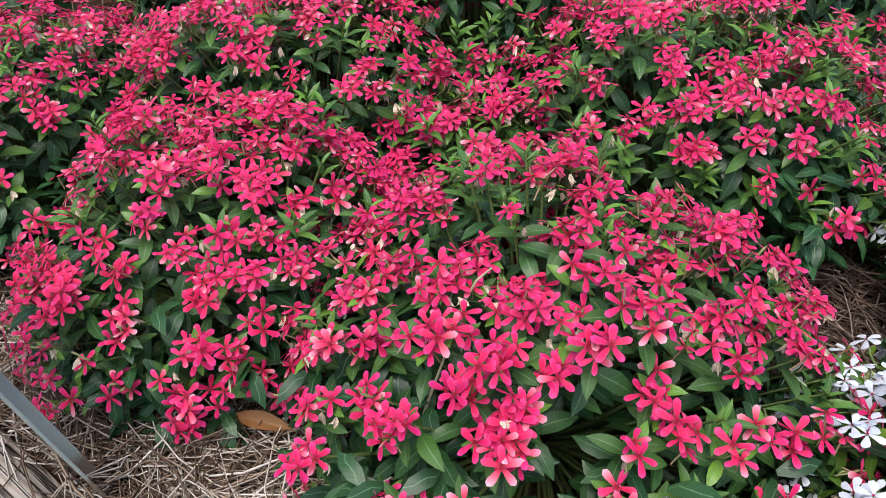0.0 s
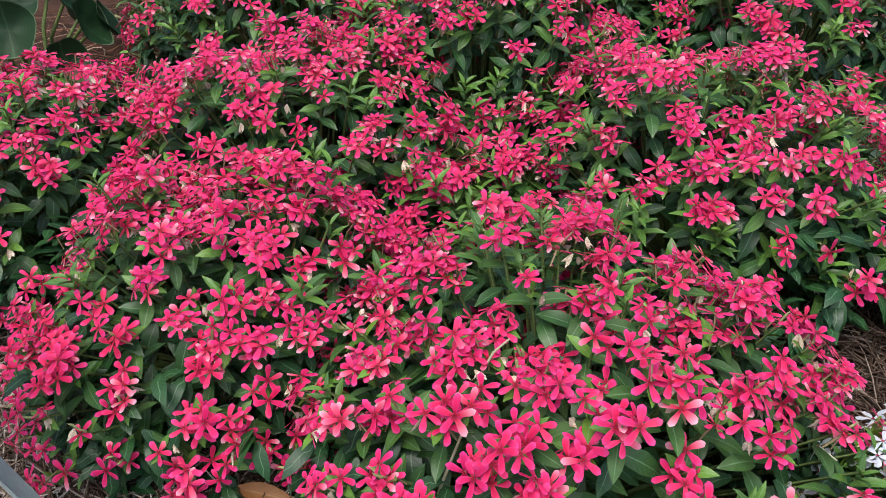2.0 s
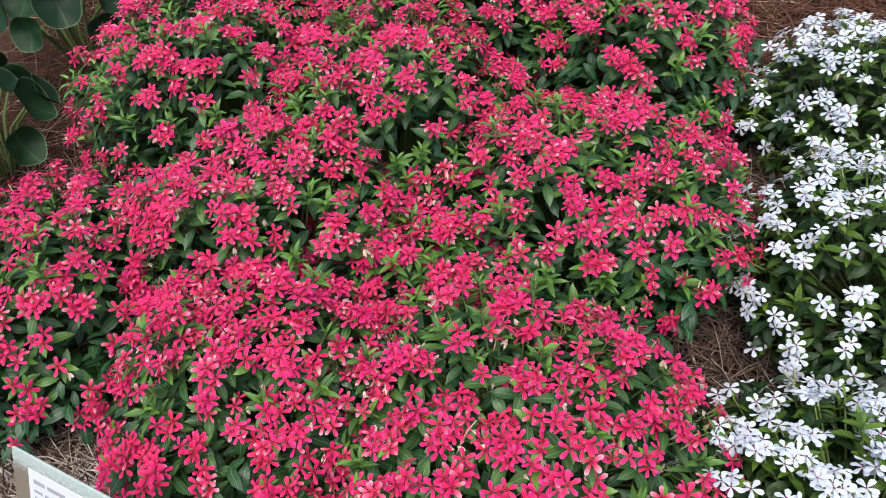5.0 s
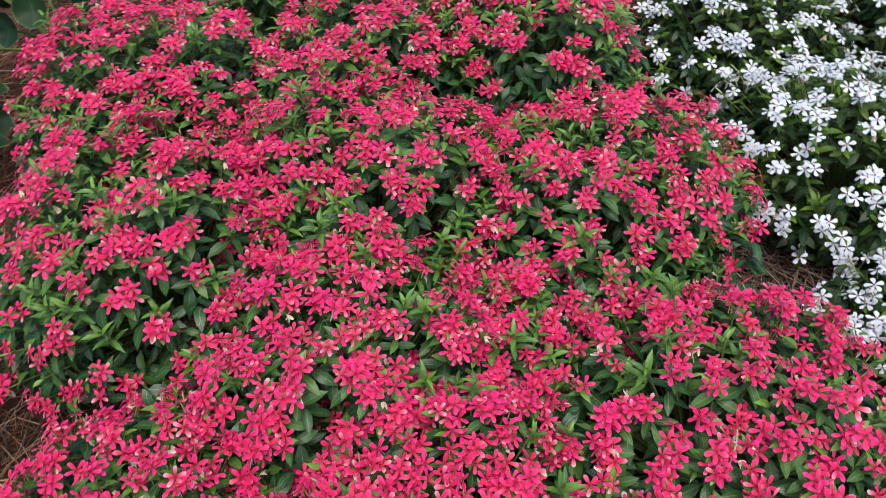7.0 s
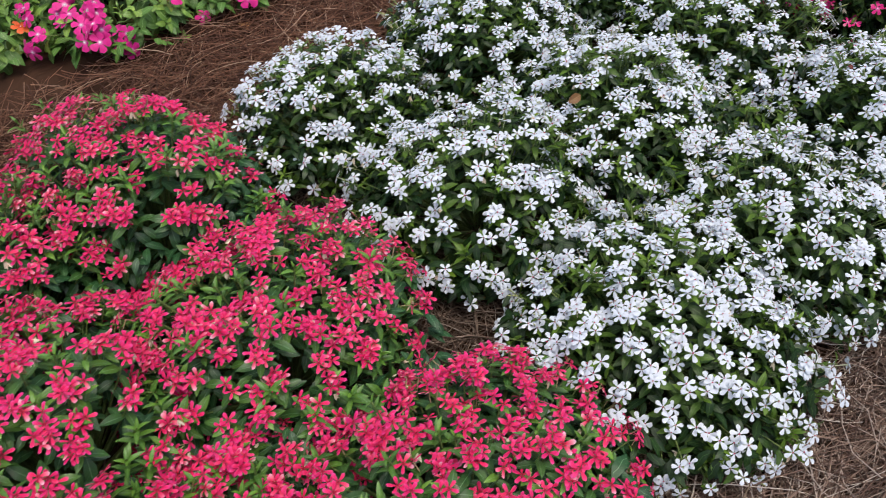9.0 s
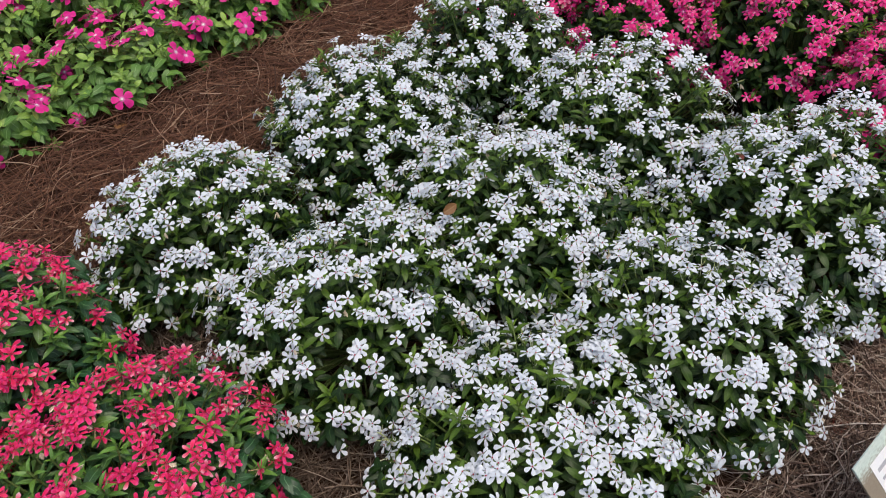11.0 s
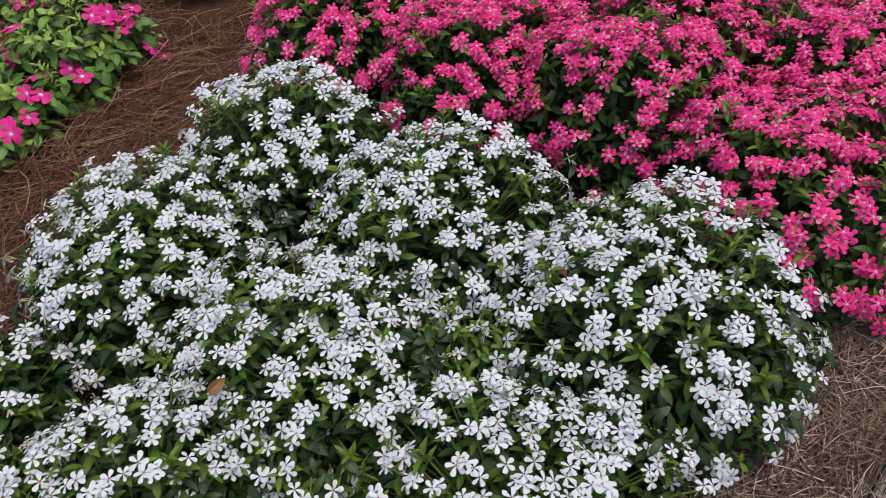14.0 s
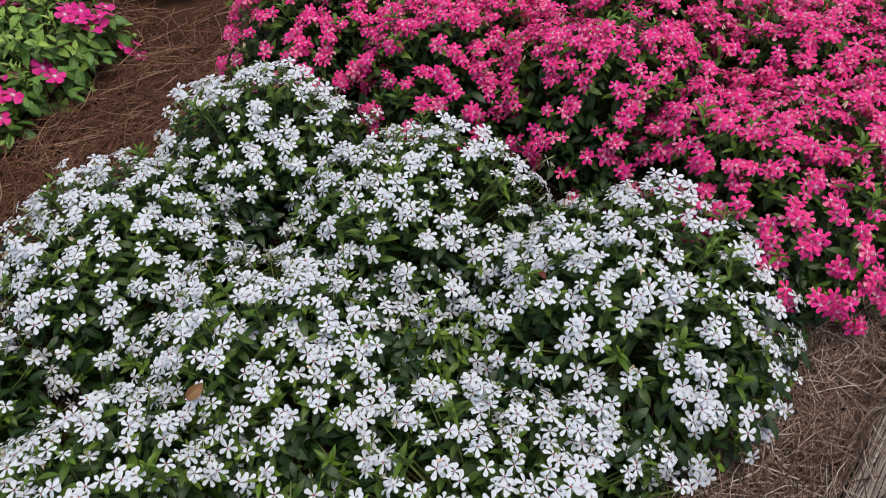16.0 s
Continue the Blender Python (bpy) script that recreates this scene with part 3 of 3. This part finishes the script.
for i, (u, v, r, h) in enumerate([(0.713, 0.362, 0.240, 0.195), (1.035, 0.362, 0.225, 0.200), (1.432, 0.360, 0.252, 0.240),
                                  (0.684, 0.770, 0.215, 0.222), (1.025, 0.750, 0.225, 0.218), (1.385, 0.765, 0.210, 0.238),
                                  (0.602, 1.115, 0.195, 0.230), (1.015, 1.120, 0.222, 0.230), (1.350, 1.108, 0.195, 0.255), (1.215, 0.555, 0.12, 0.125)]):
    vinca("white", WHITE, "flowering plant", "white vinca plot", u, v, r, h, seed + i, leaf_parts=v < 0.37 and u > 0.9, dense=1.12 if v > 0.7 else 1.22 if r > 0.235 else 1.0 if r > 0.15 else 1.4, sparse=1.0 if r > 0.15 else 0.3, singles=188)
seed = 70
for i, (u, v, r, h) in enumerate([(1.778, 0.290, 0.226, 0.272), (2.06, 0.305, 0.225, 0.300), (2.38, 0.33, 0.23, 0.28),
                                  (1.853, 0.623, 0.230, 0.305), (2.145, 0.646, 0.228, 0.300), (2.50, 0.66, 0.23, 0.28),
                                  (1.760, 0.938, 0.206, 0.272), (2.045, 1.010, 0.232, 0.295), (2.42, 1.04, 0.23, 0.28),
                                  (1.690, 1.275, 0.200, 0.245), (2.00, 1.37, 0.22, 0.275)]):
    vinca("pink", PINK, "flowering plant", "pink vinca plot", u, v, r, h, seed + i, singles=0 if u > 2.1 or v > 1.0 and u > 1.9 else 200)
seed = 100
for i, (u, v, r, h) in enumerate([(1.83, 2.00, 0.20, 0.17), (2.18, 1.96, 0.21, 0.19), (1.88, 2.36, 0.22, 0.20), (1.56, 2.20, 0.20, 0.18)]):
    vinca("purple", PURPLE, "flowering plant", "purple vinca plot", u, v, r, h, seed + i, singles=0)
seed = 120
for i, (u, v, r, h) in enumerate([(0.44, 1.87, 0.20, 0.125), (0.76, 1.855, 0.20, 0.130), (1.06, 1.865, 0.20, 0.135), (1.30, 1.84, 0.190, 0.185),
                                  (0.50, 2.19, 0.22, 0.19), (0.86, 2.19, 0.22, 0.20), (1.22, 2.18, 0.22, 0.21)]):
    vinca("magenta", MAGENTA, "flowering plant", "magenta vinca plot", u, v, r, h, seed + i, sparse=0.45 if v < 2 else 0.2, singles=120 if v < 2 else 0)
vinca("orange", ORANGE, "flowering plant", "", 0.10, 2.02, 0.20, 0.14, 140, singles=0, sparse=0.25)


def broad_leaf_plant(u, v, height, seed):
    """A low clump of large round cupped leaves, each on its own arching stalk."""
    rng = random.Random(seed)
    plant = new("broad_leaf_plant")
    plant.matrix_basis = Matrix.Translation(plan(u, v)) @ Matrix.Rotation(radians(TURN), 4, "Z")
    tagged(plant, "dark green plant with large round pale-rimmed leaves beside the red flowers", "leafy plant", "large-leaved plants")
    stalks = Soup()
    for i in range(15):
        phi, out = i * 2.39996 + rng.uniform(-0.3, 0.3), 0.03 + 0.115 * math.sqrt(i / 15)
        top = Vector((out * math.cos(phi), out * math.sin(phi), height * (1.0 - 0.45 * (i / 15) ** 1.5) + rng.uniform(-0.012, 0.012)))
        sv, sf, suv = tube_geometry([Vector((top.x * 0.15, top.y * 0.15, 0)), Vector((top.x * 0.55, top.y * 0.55, top.z * 0.7)), top], [0.004, 0.0034, 0.0028], 6)
        stalks.add(sv, sf, suv, [0] * len(sf))
        size, lean = rng.uniform(0.032, 0.046), 0.55 + 5.0 * out
        verts, faces, uvs = [(0, 0, 0)], [], [(0.3, 0.5)]
        rings, sides = (0.35, 0.65, 0.86, 0.965, 1.0), 24
        for r in rings:
            for k in range(sides):
                a = 6.2832 * k / sides
                rr = size * r * (1.0 - 0.16 * max(0.0, math.cos(a - math.pi)) ** 6 + 0.03 * math.sin(5 * a + i))
                verts.append((rr * math.cos(a) * 1.08, rr * math.sin(a), size * (0.42 * r * r + 0.09 * r * math.sin(3 * a + i))))
                uvs.append((r, 0.5 + 0.45 * math.sin(a)))
        for k in range(sides):
            faces.append((0, 1 + k, 1 + (k + 1) % sides))
        for j in range(len(rings) - 1):
            for k in range(sides):
                a, b = 1 + j * sides + k, 1 + j * sides + (k + 1) % sides
                faces.append((a, a + sides, b + sides, b))
        rim = [1 if min(f) > 3 * sides else 0 for f in faces]
        leaf = mesh_from("leaf", verts, faces, [mat_broad_leaf, mat_leaf_rim], rim, uvs, np.full((len(verts), 2), 0.1))
        part("leaf", leaf, plant, Matrix.Translation(top) @ Matrix.Rotation(phi, 4, "Z") @ Matrix.Rotation(lean, 4, "Y"))
    part("stalk", stalks.mesh("stalk", [mat_stem]), plant)["kind"] = "stuff"


mat_broad_leaf = leaf_material("broad_leaf", (0.010, 0.036, 0.014), (0.03, 0.07, 0.02), (0.06, 0.12, 0.05), False, 0.5, 0.25)
mat_leaf_rim = plain_material("pale_leaf_rim", (0.06, 0.11, 0.05), (0.13, 0.19, 0.10), 120.0, 0.55)
for i, (u, v, h) in enumerate([(-0.86, 0.47, 0.20), (-0.95, 0.80, 0.21), (-0.93, 1.10, 0.20), (-0.74, 1.38, 0.20)]):
    broad_leaf_plant(u, v, h, 160 + i)

# ---- pine straw ----
def straw_material(name, stops):
    m, n, l, b = material(name, 0.62, 0.3)
    rnd = n.new("ShaderNodeNewGeometry").outputs["Random Per Island"]
    c = ramp(n, l, rnd, stops)
    c = mixed(n, l, "MULTIPLY", 0.5, c, ramp(n, l, noise_tex(n, l, 60.0, 3.0), [(0.3, (0.5, 0.48, 0.46)), (0.7, (1.1, 1.05, 1.0))]))
    l.new(c, b.inputs["Base Color"])
    return m


mat_straw_grey = straw_material("weathered_pine_straw", [(0.0, (0.05, 0.028, 0.017)), (0.3, (0.13, 0.080, 0.050)), (0.60, (0.33, 0.25, 0.18)), (1.0, (0.78, 0.73, 0.66))])
mat_straw_brown = straw_material("brown_pine_straw", [(0.0, (0.070, 0.040, 0.031)), (0.4, (0.19, 0.118, 0.088)), (0.75, (0.385, 0.280, 0.222)), (1.0, (0.68, 0.60, 0.53))])
mat_straw_red = straw_material("red_brown_pine_straw", [(0.0, (0.07, 0.030, 0.019)), (0.5, (0.17, 0.076, 0.045)), (0.85, (0.27, 0.140, 0.085)), (1.0, (0.50, 0.36, 0.26))])
# brown needles with the shade below the bushes put into their colour
mat_straw_shaded = straw_material("shaded_pine_straw", [(0.0, (0.06, 0.036, 0.026)), (0.5, (0.14, 0.095, 0.07)), (0.9, (0.27, 0.205, 0.16)), (1.0, (0.44, 0.37, 0.31))])


def straw(label, mat, patches, seed, lift=0.024):
    """Loose pine needles, each a slim bent rod, strewn over patches (u0, u1, v0, v1, how many)."""
    rng = np.random.default_rng(seed)
    allv, allf, at = [], [], 0
    steps = np.linspace(-0.5, 0.5, 6)
    rows = len(steps)
    for u0, u1, v0, v1, many in patches:
        uu, vv = rng.uniform(u0, u1, many), rng.uniform(v0, v1, many)
        turn = rng.uniform(0, 2 * np.pi, many)
        # beside the timber most needles lie along it
        turn = np.where((vv < 0.07) & (rng.uniform(0, 1, many) < 0.75), rng.normal(0, 0.45, many), turn)
        length = rng.uniform(0.10, 0.26, many)
        bend, curl = rng.normal(0, 0.75, many), rng.normal(0, 0.5, many)
        high = rng.uniform(0.0, 1.0, many) ** 1.2 * lift
        tilt, arch = rng.normal(0, 0.06, many), rng.uniform(-0.02, 0.09, many)
        thick = rng.uniform(0.0005, 0.0010, many) * np.where(rng.uniform(0, 1, many) < 0.12, 1.45, 1.0)
        for i in range(many):
            a = turn[i] + bend[i] * steps * 1.6 + curl[i] * (2 * steps) ** 3
            du = np.concatenate(([0], np.cumsum(np.cos(a[:-1]) * length[i] / (rows - 1))))
            dv = np.concatenate(([0], np.cumsum(np.sin(a[:-1]) * length[i] / (rows - 1))))
            pu, pv = uu[i] + du - du[rows // 2], vv[i] + dv - dv[rows // 2]
            if vv[i] > 0.006 and rng.uniform() < 0.88:
                pv = pv + max(0.0, -0.010 - pv.min()) * rng.uniform(0.9, 1.2)
            floor = np.where(pv < 0.004, -0.0085, -0.028 + 0.047 * np.minimum(pv, 2.6))
            z = np.maximum(floor + high[i] * np.clip(pv * 18, 0.05, 1) + tilt[i] * steps * length[i] * 2 + arch[i] * length[i] * (0.25 - steps ** 2) * 4, floor + thick[i])
            side_u, side_v = -np.sin(a), np.cos(a)
            for s, h in ((1.0, -0.5), (-1.0, -0.5), (0.0, 1.0)):
                qu, qv = pu + side_u * s * thick[i], pv + side_v * s * thick[i]
                allv.append(np.stack([ORIGIN.x + ALONG.x * qu + ACROSS.x * qv, ORIGIN.y + ALONG.y * qu + ACROSS.y * qv, z + h * thick[i]], axis=1))
            for r in range(rows - 1):
                for k in range(3):
                    p, q = at + k * rows + r, at + ((k + 1) % 3) * rows + r
                    allf.append((p, q, q + 1, p + 1))
            at += 3 * rows
    ob = new("pine_straw", mesh_from("pine_straw", np.vstack(allv), allf, [mat]))
    return tagged(ob, label, "pine straw", "", "stuff")


straw("weathered grey and tan pine needles strewn beside the timber edging", mat_straw_grey,
      [(-0.95, 0.6, 0.05, 0.12, 950), (0.0, 0.14, 0.06, 0.20, 320), (-0.3, 0.4, 0.05, 0.11, 800), (-0.9, 0.6, 0.004, 0.055, 620), (-0.9, 0.6, -0.012, 0.012, 260), (-0.9, 0.8, -0.07, 0.03, 22)], 5)
straw("dull brown pine needles strewn beside the timber edging", mat_straw_brown,
      [(0.5, 2.9, 0.06, 0.15, 2500), (1.05, 1.95, 0.055, 0.16, 1500), (0.6, 2.7, 0.002, 0.055, 1700), (0.6, 2.8, -0.012, 0.010, 300), (0.8, 2.9, -0.07, 0.03, 46)], 15)
straw("red-brown pine needles mulching the back of the bed", mat_straw_red,
      [(-0.9, 2.6, 1.12, 1.70, 6800), (1.25, 1.60, 1.4, 2.1, 900), (-1.2, -0.55, 0.2, 1.5, 900), (0.05, 1.4, 1.25, 1.55, 1500)], 6)
straw("brown pine needles under and between the flower plots, coloured darker for shade", mat_straw_shaded,
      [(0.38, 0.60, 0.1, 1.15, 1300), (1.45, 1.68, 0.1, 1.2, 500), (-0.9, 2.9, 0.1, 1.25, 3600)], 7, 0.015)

# ---- plant signs on stakes ----
m_metal, n, l, b = material("grey_galvanised_metal", 0.48, 0.5)
b.inputs["Metallic"].default_value = 0.1
f = noise_tex(n, l, 35.0, 5.0)
c = ramp(n, l, f, [(0.3, (0.44, 0.53, 0.48)), (0.7, (0.58, 0.67, 0.61))])
rust = n.new("ShaderNodeTexCoord")
rs = n.new("ShaderNodeSeparateXYZ")
l.new(rust.outputs["Object"], rs.inputs[0])
low = ramp(n, l, math_node(n, l, "ADD", rs.outputs[2], math_node(n, l, "MULTIPLY", f, 0.03)), [(0.072, (1, 1, 1)), (0.086, (0, 0, 0))])
c = mixed(n, l, "MIX", math_node(n, l, "MULTIPLY", low, 0.8), c, (0.19, 0.115, 0.06))
l.new(c, b.inputs["Base Color"])
bump(n, l, b, noise_tex(n, l, 300.0, 3.0), 0.15, 0.001)
m_card = plain_material("white_label_card", (0.74, 0.75, 0.77), (0.80, 0.81, 0.82), 50.0, 0.4, 0.5, 0.05)
m_ink = plain_material("dark_ink", (0.34, 0.35, 0.38), (0.44, 0.45, 0.48), 200.0, 0.6)


def slab(x0, x1, y0, y1, z0, z1, bevel=0.0008):
    bm = bmesh.new()
    bmesh.ops.create_cube(bm, size=1.0)
    for w in bm.verts:
        w.co = Vector((x0 + (w.co.x + 0.5) * (x1 - x0), y0 + (w.co.y + 0.5) * (y1 - y0), z0 + (w.co.z + 0.5) * (z1 - z0)))
    bmesh.ops.bevel(bm, geom=bm.edges[:], offset=bevel, segments=2, profile=0.5, affect="EDGES")
    return bm


def part_bm(name, bm, mat, parent, m=None, label=""):
    me = bpy.data.meshes.new(name)
    bm.to_mesh(me)
    bm.free()
    me.materials.append(mat)
    return part(name, me, parent, m, label)


def sign(u, v, lean_u, lean_v, tall, slant, shift, seed):
    """A flat metal stake with a slanted plate on top that carries a printed white label."""
    rng = random.Random(seed)
    post = new("plant_sign")
    post.matrix_basis = Matrix.Translation(plan(u, v, -0.004)) @ Matrix.Rotation(radians(TURN), 4, "Z") @ Matrix.Rotation(radians(lean_v), 4, "X") @ Matrix.Rotation(radians(lean_u), 4, "Y")
    tagged(post, "grey metal plant sign with a white printed label on a stake", "plant sign", "plant signs")
    bar = slab(-0.0145, 0.0145, -0.0013, 0.0013, 0.0, tall)
    part_bm("stake", bar, m_metal, post)
    part_bm("stake_flange", slab(-0.0145, -0.0119, 0.0012, 0.012, 0.035, tall - 0.004), m_metal, post)
    head = Matrix.Translation((shift, -0.0032, tall)) @ Matrix.Rotation(radians(-slant), 4, "X")
    plate = part_bm("plate", slab(-0.105, 0.084, -0.0016, 0.0016, -0.004, 0.082), m_metal, post, head)
    part_bm("label_card", slab(-0.080, 0.070, -0.0026, -0.0018, 0.004, 0.066, 0.0002), m_card, plate, None, "white printed label card")
    for row, (z, h, words) in enumerate(((0.050, 0.0052, 3), (0.038, 0.0036, 6), (0.029, 0.0030, 8), (0.020, 0.0030, 6), (0.011, 0.0026, 7))):
        x = -0.072
        for w in range(words):
            wide = rng.uniform(0.010, 0.019) * (1.5 if row == 0 else 1.0)
            if x + wide > 0.062:
                break
            part_bm("print_bar", slab(x, x + wide, -0.0030, -0.0027, z, z + h, 0.0001), m_ink, plate)
            x += wide + 0.004


sign(-0.002, 0.010, -2.0, 9.5, 0.218, 38.0, -0.064, 1)
sign(1.045, 0.012, 0.0, 8.0, 0.15, 55.0, 0.0, 2)
sign(2.238, 0.014, 0.0, 8.0, 0.13, 55.0, 0.0, 3)

# ---- fallen leaves, a twig, a dry stalk ----
mat_dry = leaf_material("dry_brown_leaf", (0.26, 0.125, 0.05), (0.36, 0.19, 0.08), (0.40, 0.26, 0.13), False)
mat_dry_dark = leaf_material("dry_dark_leaf", (0.16, 0.03, 0.02), (0.2, 0.05, 0.03), (0.2, 0.08, 0.05), False)
mat_purple_dry = leaf_material("dry_purple_petal", (0.07, 0.010, 0.045), (0.1, 0.02, 0.06), (0.12, 0.03, 0.07), False)
mat_twig = plain_material("bare_twig", (0.34, 0.27, 0.20), (0.58, 0.50, 0.42), 90.0, 0.8)
mat_stalk = plain_material("dry_stalk", (0.30, 0.30, 0.16), (0.55, 0.50, 0.34), 150.0, 0.7)


def dry_leaf(label, mat, place, length, width, turn, tilt, roll, arch):
    v, f, uv = leaf_geometry(length, width, 0.55, arch, 9)
    ob = new("dry_leaf", mesh_from("dry_leaf", v, f, [mat], None, uv, np.zeros((len(v), 2))))
    ob.matrix_basis = Matrix.Translation(place) @ Matrix.Rotation(radians(turn), 4, "Z") @ Matrix.Rotation(radians(tilt), 4, "Y") @ Matrix.Rotation(radians(roll), 4, "X")
    return tagged(ob, label, "leaf", "fallen leaves")


dry_leaf("curled orange-brown dry leaf lying on the pine straw", mat_dry, (-0.172, 0.516, 0.020), 0.056, 0.017, -14, -6, 20, 0.5)
dry_leaf("brown dry leaf caught among white vinca flowers", mat_dry, (0.862, 0.528, 0.204), 0.031, 0.017, -60, -25, 48, 1.1)
dry_leaf("dark red dry leaf lying on the pine straw", mat_dry_dark, plan(1.10, 0.10, 0.018), 0.05, 0.022, -20, 0, 8, 0.3)
dry_leaf("brown dry leaf at the edge of the magenta plants", mat_dry, plan(0.66, 1.60, 0.014), 0.055, 0.026, 40, 0, 10, 0.4)
dry_leaf("small brown dry leaf caught among white vinca flowers", mat_dry_dark, (1.052, 0.037, 0.206), 0.022, 0.012, 30, -10, 15, 0.5)
dry_leaf("crumpled purple-black fallen petal among white vinca flowers", mat_purple_dry, (0.966, 0.368, 0.180), 0.022, 0.014, 80, -20, 25, 0.9)
for name, label, cat, points, radius, mat in (
        ("twig", "short bare twig lying on red-brown pine straw", "twig", [(1.828, 0.951, 0.057), (1.835, 0.914, 0.060), (1.840, 0.879, 0.058)], 0.0032, mat_twig),
        ("dry_stalk", "thin dry stalk leaning among coral-red flowers", "stalk", [(0.0, 0.425, 0.02), (0.004, 0.428, 0.085), (0.018, 0.436, 0.14), (0.033, 0.443, 0.188)], 0.0014, mat_stalk),
        ("dry_stalk", "pale curved dry stalk standing over coral-red flowers", "stalk", [(0.043, 0.493, 0.10), (0.046, 0.495, 0.190), (0.056, 0.50, 0.21), (0.068, 0.508, 0.216)], 0.0011, mat_stalk)):
    v, f, uv = tube_geometry([Vector(p) for p in points], [radius, radius, radius * 0.9, radius * 0.7][:len(points)], 6)
    tagged(new(name, mesh_from(name, v, f, [mat])), label, cat)
